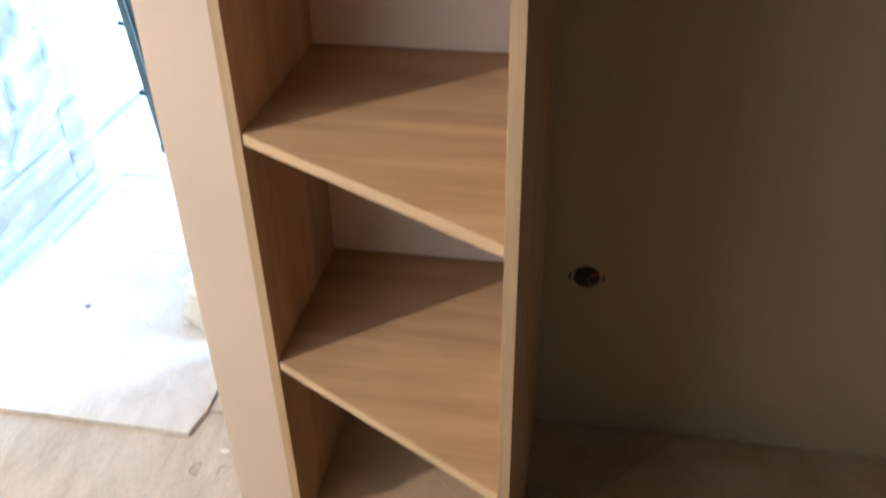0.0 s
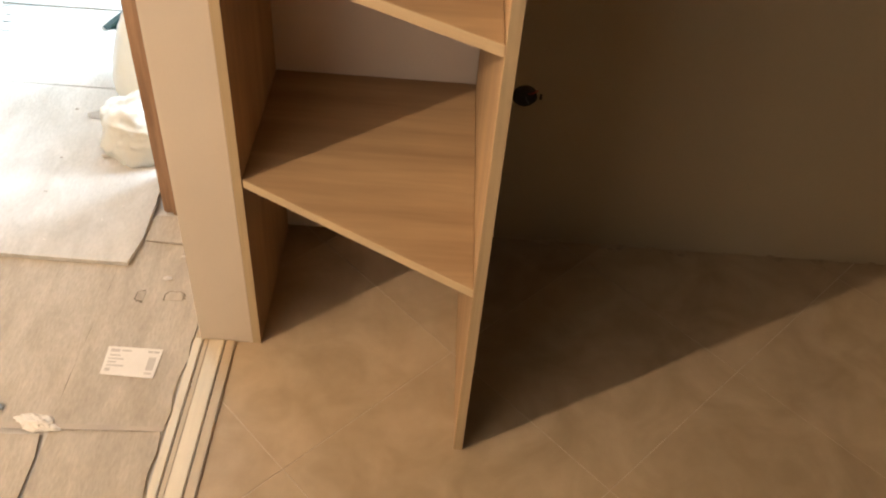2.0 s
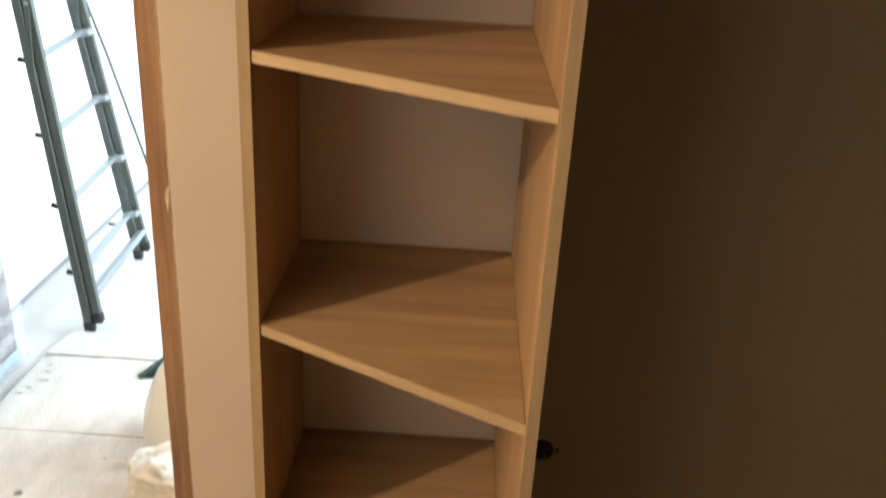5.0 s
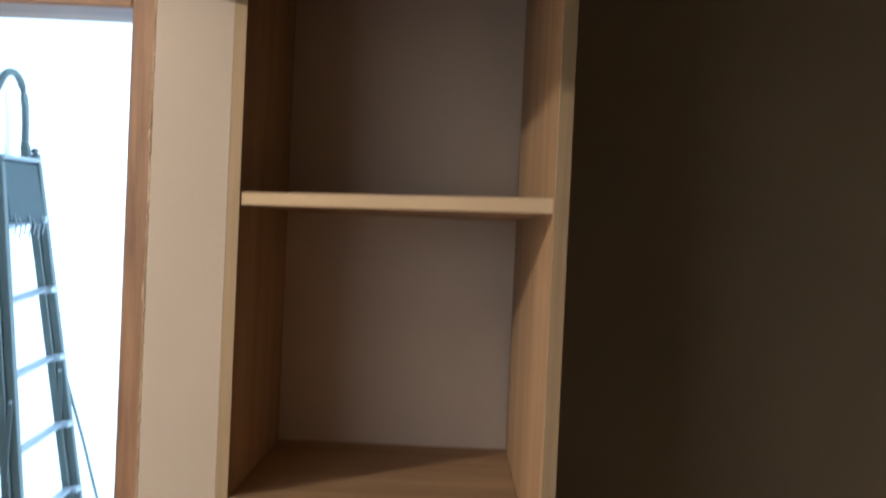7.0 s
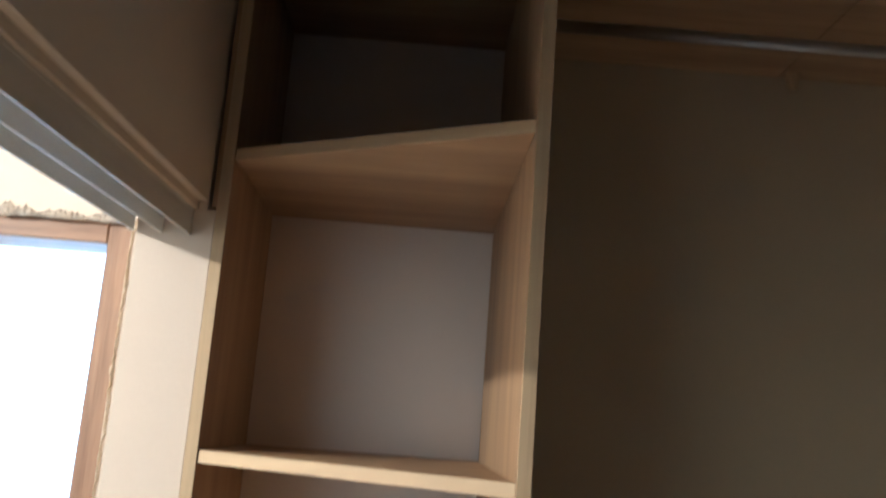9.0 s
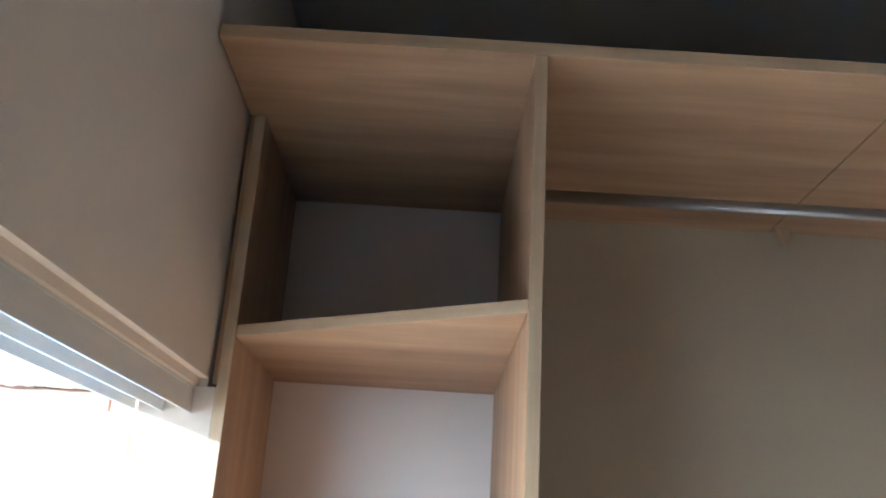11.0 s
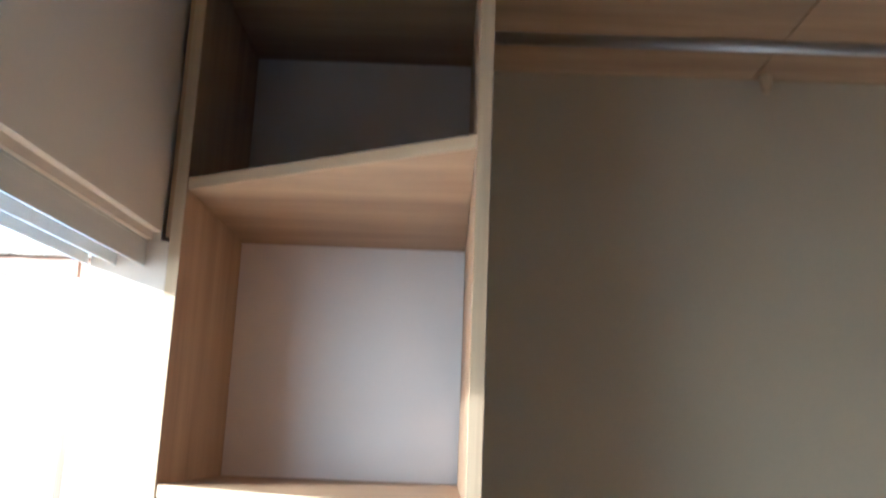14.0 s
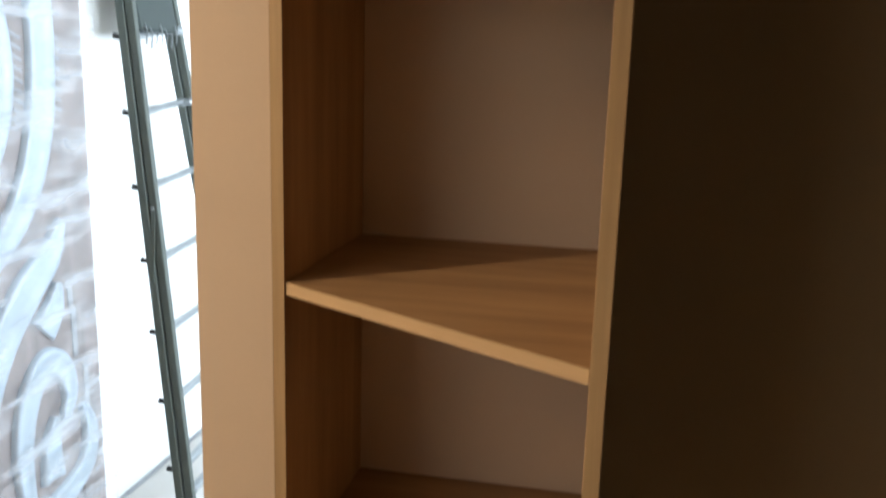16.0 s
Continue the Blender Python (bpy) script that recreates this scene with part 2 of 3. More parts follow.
CEILING = 2.65
structure("wall_north", block(-0.028, 2.07, 0.02, 0.15, -0.1, CEILING), PAINT, "beige painted wall behind the wardrobe", "wall")
bm = block(-0.2375, -0.0285, 0.02, 0.15, -0.1, CEILING)
block(-1.130, -0.2375, 0.02, 0.15, 1.9525, CEILING, bm=bm)
block(-2.7, -1.130, 0.02, 0.15, -0.1, CEILING, bm=bm)
structure("wall_doorway", bm, PLASTER, "cream painted wall with the doorway to the bright room", "wall")
bm = block(-0.116, -0.0163, -0.326, 0.018, -0.1, 1.908, 0.0006)
block(-0.116, -0.028, -0.326, 0.018, 1.908, CEILING, bm=bm)
lintel = block(-0.116, -0.028, -1.7, -0.326, 1.908, CEILING)
# rounded lower arris of the lintel
arris = [e for e in lintel.edges if all(v.co.z < 2 and v.co.x > -0.03 for v in e.verts)]
bmesh.ops.bevel(lintel, geom=arris, offset=0.011, segments=4, affect="EDGES")
for v in lintel.verts:
    v.co.z += sag(v.co.y) if v.co.z < 2 else 0
merge(bm, lintel)
block(-0.116, -0.028, -2.6, -1.7, -0.1, CEILING, bm=bm)
structure("wall_west", bm, PLASTER, "white painted wall with the wide sliding door opening", "wall")
# out of view; its dark colour dims the light reaching the tower
bm = block(-2.82, -1.93, -2.72, -2.602, -0.1, CEILING)
block(-0.57, 2.07, -2.72, -2.602, -0.1, CEILING, bm=bm)
block(-1.93, -0.57, -2.72, -2.602, -0.1, 1.2, bm=bm)
block(-1.93, -0.57, -2.72, -2.602, 2.1, CEILING, bm=bm)
structure("wall_south", bm, BOUNCE_DARK, "unseen wall with a window opening, dark grey to limit bounced light", "wall")
# added out of view as a reflector towards lintel and niche
structure("wall_east", block(1.95, 2.07, -2.6, 0.018, -0.1, CEILING), BOUNCE_PALE, "plain unseen wall, pale to bounce light back", "wall")
structure("wall_hallway", block(-2.82, -2.7, -2.6, 0.15, -0.1, CEILING), PLASTER, "plain white painted hallway wall", "wall")
structure("wall_room_west", block(-1.32, -1.2, 0.152, 4.2, -0.1, CEILING), WHITE, "white painted wall of the bright room", "wall")
structure("wall_room_north", block(-1.32, 2.32, 4.202, 4.32, -0.1, CEILING), WHITE, "white painted far wall of the bright room", "wall")
bm = block(2.2, 2.32, 0.15, 0.65, -0.1, CEILING)
block(2.2, 2.32, 2.75, 4.2, -0.1, CEILING, bm=bm)
block(2.2, 2.32, 0.65, 2.75, -0.1, 0.85, bm=bm)
block(2.2, 2.32, 0.65, 2.75, 2.25, CEILING, bm=bm)
structure("wall_room_east", bm, WHITE, "white painted wall with a wide window opening", "wall")
structure("ceiling", block(-2.82, 2.32, -2.72, 4.32, CEILING, CEILING + 0.1), CEIL, "plain matt ceiling, greyed to weaken bounced light", "ceiling")
structure("baseboard", block(-1.1995, -1.190, 0.16, 4.19, -0.0155, -0.003, 0.001), GREYP, "thin grey joint strip along the foot of the wall", "baseboard")
structure("floor_screed", block(-2.82, 2.32, -2.72, 4.32, -0.12, -0.016), SCREED, "pale dusty bare screed floor", "floor")

# ---- sliding door tracks ----
track = thing("sliding_door_top_track", "silver aluminium double track under the opening's lintel", "door track", (-0.083, -0.8, 1.905))
def on(ob, bm):
    bmesh.ops.translate(bm, vec=-ob.location, verts=bm.verts[:])
    return bm
def sagging(bm):
    for v in bm.verts:
        v.co.z += sag(v.co.y)
    return on(track, bm)


part("web", sagging(block(-0.1215, -0.0445, -1.699, -0.327, 1.904, 1.9075)), ALU, track)
for x in (-0.1200, -0.0830, -0.0460):
    part("flange", sagging(block(x - 0.0012, x + 0.0012, -1.699, -0.327, 1.872, 1.904, 0.0005)), ALU, track)

track = thing("sliding_door_floor_track", "cream metal double floor track with two grooves", "door track", (-0.09, -0.8, -0.002))
part("base", on(track, block(-0.1278, -0.0478, -1.699, -0.328, -0.0005, 0.0003)), BRASS, track)
for x0, x1, h, mat in ((-0.1275, -0.1110, 0.0062, BRASS), (-0.1085, -0.0985, 0.0056, TAN), (-0.0980, -0.0690, 0.0066, BRASS), (-0.0665, -0.0482, 0.0058, TAN)):
    part("ridge", on(track, block(x0, x1, -1.699, -0.328, 0.0004, h, 0.0016, segments=2)), mat, track)
# a near-black strip along the floor of each groove
for x0, x1 in ((-0.1108, -0.1087), (-0.0688, -0.0667)):
    part("groove", on(track, block(x0, x1, -1.699, -0.328, 0.0004, 0.0012)), DARK, track, "dark groove strip")

# ---- shelf tower ----
W, YL, YR, T = 0.376, -0.328, -0.537, 0.016
tower = thing("shelf_tower", "light oak laminate open shelf tower with slanted shelf fronts", "shelving unit", (0.19, -0.2, 0))
def upright(name, x0, x1, yf, z1):
    p = part(name, on(tower, block(x0, x1, yf + 0.0008, -0.001, 0.0005, z1, 0.0006)), OAK_Z, tower)
    part("edge_band", on(tower, block(x0 + 0.0004, x1 - 0.0004, yf, yf + 0.0007, 0.0005, z1, 0.0002)), EDGE_Z, p, "pale oak edging strip")
upright("left_panel", -T, 0, YL, 2.3145)
upright("right_panel", W, W + T, YR, 2.3145)
for z in (0.408, 0.812, 1.208, 1.600, 1.995):
    ys = 0.004
    sh = part("shelf", on(tower, slab([(0.0005, -0.001), (W - 0.0005, -0.001), (W - 0.0005, YR + ys), (0.0005, YL + ys)], z - T, z, 0.0006)), OAK_X, tower)
    part("edge_band", on(tower, slab([(0.0006, YL + ys - 0.0002), (W - 0.0006, YR + ys - 0.0002), (W - 0.0006, YR + ys - 0.0012), (0.0006, YL + ys - 0.0012)], z - T + 0.0003, z - 0.0003)), EDGE_X, sh, "pale oak edging strip")
part("filler_strip", on(tower, block(-0.0232, -T - 0.0004, YL + 0.004, -0.05, 1.912, 2.3145, 0.0006)), OAK_Z, tower)
part("back_panel", on(tower, block(-T, W + T, 0.0, 0.004, 0.012, 2.3145)), HDF, tower, "white fibreboard back")

top = thing("wardrobe_top", "light oak laminate top boards of the wardrobe", "top panel", (0.9, -0.27, 2.317))
for x0, x1 in ((-0.024, 0.874), (0.876, 1.948)):
    b = part("board", on(top, block(x0, x1, -0.5362, 0.018, 2.3155, 2.3335, 0.0006)), OAK_X, top)
    part("edge_band", on(top, block(x0 + 0.001, x1 - 0.001, -0.537, -0.5363, 2.3158, 2.3332)), EDGE_X, b, "pale oak edging strip")

# ---- hanging rail niche ----
rod = thing("clothes_rail", "chrome oval clothes rail fixed to the tower's side", "clothes rail", (1.1, -0.28, 2.212))
part("tube", on(rod, tube([(0.3945, -0.28, 2.234), (1.949, -0.28, 2.238)], 0.0098, 20, flat=0.6)), CHROME, rod, smooth=True)
part("flange", on(rod, tube([(0.3925, -0.28, 2.234), (0.3965, -0.28, 2.234)], 0.017, 20, flat=0.75)), CHROME, rod)
part("flange", on(rod, tube([(1.945, -0.28, 2.238), (1.9495, -0.28, 2.238)], 0.017, 20, flat=0.75)), CHROME, rod)


def peg(x):
    ob = tagged(part("support_peg", tube([(x, -0.004, 2.3153), (x, -0.003, 2.304), (x + 0.001, -0.002, 2.284)], [0.0135, 0.012, 0.0075], 14), PEGWOOD),
                "raw wooden peg under the top board", "peg", "pegs under the top board")
    return ob


peg(0.893)
peg(1.148)


def socket(x, z, rim, wires=True):
    s = thing("socket_box", "open round wall box with loose wires" if wires else "grey round cable outlet in the wall", "socket box", (x, 0.02, z))
    ring, bm = 24, bmesh.new()
    prof = ((0.034, 0.0), (0.034, -0.0025), (0.026, -0.003), (0.0245, 0.0)) if not wires else ((0.028, 0.0), (0.027, -0.001), (0.0245, -0.001), (0.024, 0.0))
    loops = [[bm.verts.new((r * math.cos(2 * math.pi * k / ring) * (1 + 0.05 * math.sin(5 * k)), y, r * math.sin(2 * math.pi * k / ring))) for k in range(ring)] for r, y in prof]
    for a, b in zip(loops, loops[1:]):
        for k in range(ring):
            bm.faces.new((a[k], a[(k + 1) % ring], b[(k + 1) % ring], b[k]))
    bmesh.ops.recalc_face_normals(bm, faces=bm.faces[:])
    part("rim", bm, rim, s)
    # no real hole: a flush black disc paints the shade inside the box
    part("recess", tube([(0, -0.0006, 0), (0, 0.004, 0)], 0.0245, 24), BLACK, s, "flat black disc for the darkness of the open recess")
    if wires:
        for k, (dx, dz, mat) in enumerate(((-0.008, 0.006, BLACK), (0.004, -0.006, WIRE), (0.011, 0.010, RED))):
            part("wire", tube([(dx * 0.6, 0.0, dz * 0.5), (dx, -0.008, dz), (dx * 1.6, -0.013, dz * 1.4 + 0.004), (dx * 2.1, -0.008, dz * 1.9)], 0.0014, 6), mat, s)
        for dx in (-0.031, 0.031):
            part("lug", tube([(dx, 0.0002, -0.005), (dx, -0.0012, -0.004), (dx, -0.0012, 0.004), (dx, 0.0002, 0.005)], 0.0025, 6), BLACK, s)
    return s


socket(0.473, 0.376, PAINT)
socket(1.158, 2.246, GREYP, False)

# ---- door frame with foam ----
frame_ob = thing("door_frame", "unfinished orange pine door frame set in rough foam", "door frame", (-0.68, 0.08, 0))
frame_ob["kind"] = "structure"
for side in (-0.2665, -1.0995):
    s = 1 if side > -0.6 else -1
    post = part("post", on(frame_ob, block(side - 0.0165 - (0.012 if s < 0 else 0), side + 0.0165 + (0.012 if s > 0 else 0), 0.033, 0.155, -0.012, 1.9155 + 0.036, 0.004, segments=2)), PINE, frame_ob)
    part("bead", on(frame_ob, block(side + 0.006 if s > 0 else side - 0.027, side + 0.027 if s > 0 else side - 0.006, 0.027, 0.0328, -0.012, 1.945, 0.0025, segments=2)), PINE, post, "rounded pine bead")
    part("stop", on(frame_ob, block(side - 0.0165 * s - 0.011 * s if s > 0 else side + 0.0165, side - 0.0165 if s > 0 else side + 0.0275, 0.085, 0.154, -0.012, 1.915, 0.002)), PINE, post)
part("head_rail", on(frame_ob, block(-1.0828, -0.2832, 0.0335, 0.1545, 1.9155, 1.9515, 0.003)), PINE_X, frame_ob)


def ragged(a, b, out, low, high, seed, step=0.004):
    """A crust of set foam between frame and wall with a torn, lumpy outer edge; out points away from the frame."""
    rng = random.Random(seed)
    a, b, out = Vector(a), Vector(b), Vector(out)
    count = int((b - a).length / step)
    bm = bmesh.new()
    rows = []
    for i in range(count + 1):
        p = a.lerp(b, i / count)
        d = i * step
        k = 0.5 + 0.75 * noise.noise(Vector((d * 14, seed, 0))) + 0.55 * noise.noise(Vector((d * 60, seed, 3))) + rng.uniform(-0.22, 0.22)
        w = low + (high - low) * min(max(k, 0.0), 1.3)
        lump = 0.004 + 0.007 * abs(noise.noise(Vector((d * 38, seed, 8)))) + rng.uniform(0, 0.002)
        rows.append([bm.verts.new(p + out * w * u + Vector((0, -lump * h, 0))) for u, h in ((-0.25, 0.0), (0.0, 0.7), (0.35, 1.0), (0.75, rng.uniform(0.5, 1.0)), (1.0, 0.25), (1.03, 0.0))])
    for p, q in zip(rows, rows[1:]):
        for k in range(len(p) - 1):
            bm.faces.new((p[k], p[k + 1], q[k + 1], q[k]))
    bmesh.ops.recalc_face_normals(bm, faces=bm.faces[:])
    return bm


part("foam_crust", on(frame_ob, ragged((-0.2385, 0.0195, 0.02), (-0.2385, 0.0195, 1.953), (1, 0, 0), 0.0004, 0.0055, 2)), FOAM_PALE, frame_ob, "torn cream mounting foam", False)
def lump(center, size, seed):
    bm = bmesh.new()
    bmesh.ops.create_icosphere(bm, subdivisions=3, radius=1)
    for v in bm.verts:
        r = 1 + 0.45 * noise.noise(v.co * 1.8 + Vector((seed, 0, 0))) + 0.15 * noise.noise(v.co * 5)
        v.co = Vector(center) + Vector((v.co.x * size[0] * r, v.co.y * size[1] * r, v.co.z * size[2] * r))
    return bm


for center, size, seed in (((-0.241, 0.021, 0.862), (0.007, 0.008, 0.022), 1), ((-0.237, 0.019, 1.947), (0.010, 0.008, 0.010), 4), ((-0.239, 0.021, 1.44), (0.004, 0.006, 0.016), 6), ((-0.2385, 0.021, 1.70), (0.004, 0.006, 0.010), 8)):
    part("foam_lump", on(frame_ob, lump(center, size, seed)), FOAM_PALE, frame_ob, "bulging set foam", True)
part("foam_crust", on(frame_ob, ragged((-1.130, 0.0195, 1.9515), (-0.232, 0.0195, 1.9515), (0, 0, 1), 0.002, 0.018, 5)), FOAM, frame_ob, "torn grey mounting foam and mortar", False)


# ---- hallway floor: cardboard and rubbish ----
def sheet(outline, z0, z1, mat, label, bend=0.0, seed=1):
    bm = slab(outline, z0, z1)
    bmesh.ops.triangulate(bm, faces=[f for f in bm.faces if len(f.verts) > 4])
    bmesh.ops.subdivide_edges(bm, edges=[e for e in bm.edges if e.calc_length() > 0.05], cuts=5, use_grid_fill=True)
    for v in bm.verts:
        k = noise.noise(Vector((v.co.x * 9, v.co.y * 9, seed)))
        v.co.x += 0.0025 * noise.noise(Vector((v.co.x * 30, v.co.y * 30, seed + 5)))
        v.co.y += 0.0025 * noise.noise(Vector((v.co.x * 30, v.co.y * 30, seed + 9)))
        v.co.z += bend * max(k, 0)
    return tagged(part("cardboard_sheet", bm, mat), label, "cardboard", "cardboard on the floor")


sheet([(-1.02, -0.57), (-0.337, -0.535), (-0.334, -0.30), (-0.330, 0.004), (-1.02, 0.0)], -0.0155, -0.0095, CARD, "brown dusty cardboard with scuffed surface", 0.002, 1)
sheet([(-0.3366, -0.535), (-0.139, -0.528), (-0.134, -0.49), (-0.141, -0.45), (-0.139, -0.41), (-0.131, -0.37), (-0.136, -0.33), (-0.134, -0.30), (-0.145, -0.05), (-0.16, 0.01), (-0.3296, 0.004), (-0.3336, -0.30)], -0.0155, -0.0098, CARD, "brown dusty cardboard with a torn flap", 0.002, 9)
sheet([(-1.02, -0.128), (-0.62, -0.136), (-0.311, -0.139), (-0.300, -0.055), (-0.305, 0.10), (-0.31, 0.4705), (-1.02, 0.4705)], -0.0088, 0.0018, CARD_PALE, "pale dusted cardboard lying on top", 0.003, 2)
sheet([(-0.296, -0.062), (-0.215, -0.066), (-0.195, 0.015), (-0.295, 0.016)], -0.0088, -0.004, CARD, "small torn cardboard piece by the doorpost", 0.003, 3)
sheet([(-1.02, -1.6), (-0.337, -1.6), (-0.337, -0.60), (-0.345, -0.556), (-1.02, -0.59)], -0.0155, -0.0085, CARD, "brown dusty cardboard by the track", 0.003, 4)
sheet([(-0.331, -1.6), (-0.139, -1.6), (-0.139, -0.80), (-0.133, -0.70), (-0.141, -0.62), (-0.137, -0.57), (-0.142, -0.533), (-0.331, -0.541)], -0.0155, -0.010, CARD, "narrow brown cardboard beside the floor track", 0.002, 5)
sheet([(-0.965, 0.474), (-0.19, 0.476), (-0.19, 0.856), (-0.955, 0.851)], -0.0155, 0.0008, CARD_PALE, "pale dusted cardboard in the bright room", 0.002, 6)
sheet([(-0.958, 0.861), (-0.19, 0.866), (-0.19, 1.005), (-0.935, 1.005)], -0.0155, 0.0012, CARD_PALE, "pale dusted cardboard reaching under the ladder", 0.002, 8)
sheet([(-0.300, 0.158), (0.5, 0.16), (0.5, 0.462), (-0.302, 0.46)], -0.0155, -0.0085, CARD_PALE, "pale dusted cardboard in the bright room", 0.002, 7)

label = thing("paper_label", "white printed paper label stuck on the cardboard", "label", (-0.24, -0.402, -0.0092))
part("paper", on(label, slab([(-0.286, -0.353), (-0.183, -0.353), (-0.185, -0.422), (-0.283, -0.419)], -0.0072, -0.0066)), PAPER, label)
for x0, x1, y0, y1 in ((-0.279, -0.262, -0.366, -0.359), (-0.258, -0.240, -0.364, -0.360), (-0.209, -0.200, -0.364, -0.359), (-0.198, -0.188, -0.364, -0.359), (-0.204, -0.190, -0.405, -0.374),
                       (-0.278, -0.258, -0.376, -0.372), (-0.278, -0.250, -0.384, -0.380), (-0.278, -0.262, -0.392, -0.388), (-0.278, -0.246, -0.400, -0.396), (-0.278, -0.268, -0.412, -0.404), (-0.204, -0.190, -0.414, -0.410)):
    part("print_bar", on(label, block(x0, x1, y0, y1, -0.0065, -0.0063)), INK, label)

def torn_hole(x, y, r, turn):
    """A half-torn curled hand hole in the cardboard."""
    hole = thing("torn_flap", "half-torn curled flap of a cardboard hand hole", "flap", (x, y, -0.0092), "torn flaps")
    hole.rotation_euler = (0, 0, turn)
    w, h = 1.7 * r, r
    rim = [(-w, -h, 0.0008), (-w, 0.4 * h, 0.0009), (-0.6 * w, h, 0.001), (0.6 * w, h, 0.001), (w, 0.4 * h, 0.0009), (w, -0.7 * h, 0.0008)]
    part("cut", tube(rim, 0.0006, 6), DARK, hole, "dark cut edge")
    bm = slab([(-0.86 * w, -0.9 * h), (0.86 * w, -0.9 * h), (0.86 * w, 0.2 * h), (0.5 * w, 0.72 * h), (-0.5 * w, 0.72 * h), (-0.86 * w, 0.2 * h)], 0.0, 0.0012, 0.0003)
    for v in bm.verts:
        v.co.z += 0.0022 * max(v.co.y / h + 0.9, 0)
    part("flap", bm, CARD, hole)


torn_hole(-0.196, -0.214, 0.012, 0.05)
torn_hole(-0.264, -0.219, 0.009, 1.5)
for x, y, w, h in ((-0.940, 0.842, 0.03, 0.008), (-0.905, 0.760, 0.022, 0.012), (-0.900, 0.714, 0.035, 0.010), (-0.918, 0.675, 0.016, 0.018), (-0.934, 0.640, 0.020, 0.008), (-0.915, 0.800, 0.012, 0.012)):
    tagged(part("printed_mark", block(x - w / 2, x + w / 2, y - h / 2, y + h / 2, 0.0018, 0.0030), INK),
           "grey printed mark on the cardboard", "mark", "printed marks")
coil = thing("wire_ring", "small loose ring of dark wire on cardboard", "wire ring", (-0.44, -0.511, -0.0068))
ring = [(0.0125 * math.cos(a * 0.5), 0.011 * math.sin(a * 0.5), 0.0012 * a / 3) for a in range(17)]
part("loop", tube(ring, 0.0015, 6), WIRE, coil)

rng = random.Random(11)
tagged(part("parcel_tape", slab([(-1.0, -0.577), (-0.34, -0.544), (-0.136, -0.534), (-0.136, -0.525), (-0.34, -0.533), (-1.0, -0.563)], -0.0074, -0.0070), TAPE),
       "brown parcel tape over the cardboard seam", "tape")
crumbs = bmesh.new()
for k in range(46):
    x, y, r = rng.uniform(0.42, 1.9), 0.017 - abs(rng.gauss(0, 0.006)), rng.uniform(0.0015, 0.005)
    lump = bmesh.new()
    bmesh.ops.create_icosphere(lump, subdivisions=1, radius=r)
    for v in lump.verts:
        v.co = Vector((x + v.co.x * 2.2, y + v.co.y, 0.0004 + max(v.co.z, -r * 0.4) + r * 0.4))
    merge(crumbs, lump)
tagged(part("mortar_crumbs", crumbs, TILE), "grey mortar crumbs along the foot of the wall", "debris", kind="stuff")


def scrap(x, y, z, size, mat, label):
    bm = bmesh.new()
    n = 7
    vs = [bm.verts.new((x + size * rng.uniform(0.6, 1.2) * math.cos(2 * math.pi * k / n), y + 0.6 * size * rng.uniform(0.6, 1.2) * math.sin(2 * math.pi * k / n), z + rng.uniform(0, 0.002))) for k in range(n)]
    c = bm.verts.new((x, y, z + 0.003))
    for k in range(n):
        bm.faces.new((vs[k], vs[(k + 1) % n], c))
    bmesh.ops.solidify(bm, geom=bm.faces[:], thickness=0.001)
    bmesh.ops.recalc_face_normals(bm, faces=bm.faces[:])
    return tagged(part("floor_scrap", bm, mat), label, "scrap", "scraps on the floor")


# torn paper and card; the last, DARK one stands for a bit of cable
for x, y, z, s, mat in ((-0.20, -0.105, -0.007, 0.018, CARD_PALE),
                        (-0.46, 0.20, 0.001, 0.022, PAPER), (-0.40, -0.02, 0.001, 0.008, PAPER), (-0.55, 0.06, 0.001, 0.010, CARD), (-0.735, 0.223, 0.001, 0.026, CARD), (-0.556, 0.181, 0.001, 0.010, CARD), (-0.583, 0.372, 0.001, 0.011, CARD), (-0.221, -0.168, -0.010, 0.022, PAPER), (-0.759, 0.935, -0.006, 0.026, CARD), (-0.53, 0.355, 0.001, 0.05, PAPER), (-0.50, -0.09, 0.001, 0.006, PAPER),
                        (-0.37, 0.03, 0.001, 0.007, PAPER), (-0.70, 0.62, -0.006, 0.02, CARD), (-0.60, 0.86, -0.006, 0.015, CARD), (-1.165, 1.93, -0.017, 0.05, DARK)):
    scrap(x, y, z + 0.003, s * 0.5, mat, "small scrap lying on the floor")


def plastic_bag(center, size, seed, label, crumple=1.0, taper=0.0):
    bm = bmesh.new()
    bmesh.ops.create_icosphere(bm, subdivisions=5, radius=1)
    for v in bm.verts:
        p = v.co.copy()
        r = 1 + crumple * (0.32 * noise.noise(p * 1.6 + Vector((seed, 0, 0))) + 0.16 * abs(noise.noise(p * 4.2 + Vector((0, seed, 0)))) - 0.10 * abs(noise.noise(p * 8 + Vector((0, 0, seed)))))
        slim = 1 - taper * p.z
        v.co = Vector((p.x * size[0] * r * slim, p.y * size[1] * r * slim, max(p.z * r, -0.62) * size[2]))
        v.co += Vector(center)
    low = min(v.co.z for v in bm.verts)
    bmesh.ops.translate(bm, vec=(0, 0, 0.0022 - low), verts=bm.verts[:])
    return tagged(part("plastic_bag", bm, BAG, smooth=True), label, "bag", "bags behind the doorpost")


plastic_bag((-0.375, 0.245, 0.1), (0.105, 0.085, 0.085), 3.1, "crumpled milky plastic bag on the cardboard", 0.75)
plastic_bag((-0.375, 0.485, 0.2), (0.128, 0.13, 0.19), 7.7, "full milky plastic sack behind the doorpost", 0.35, 0.33)

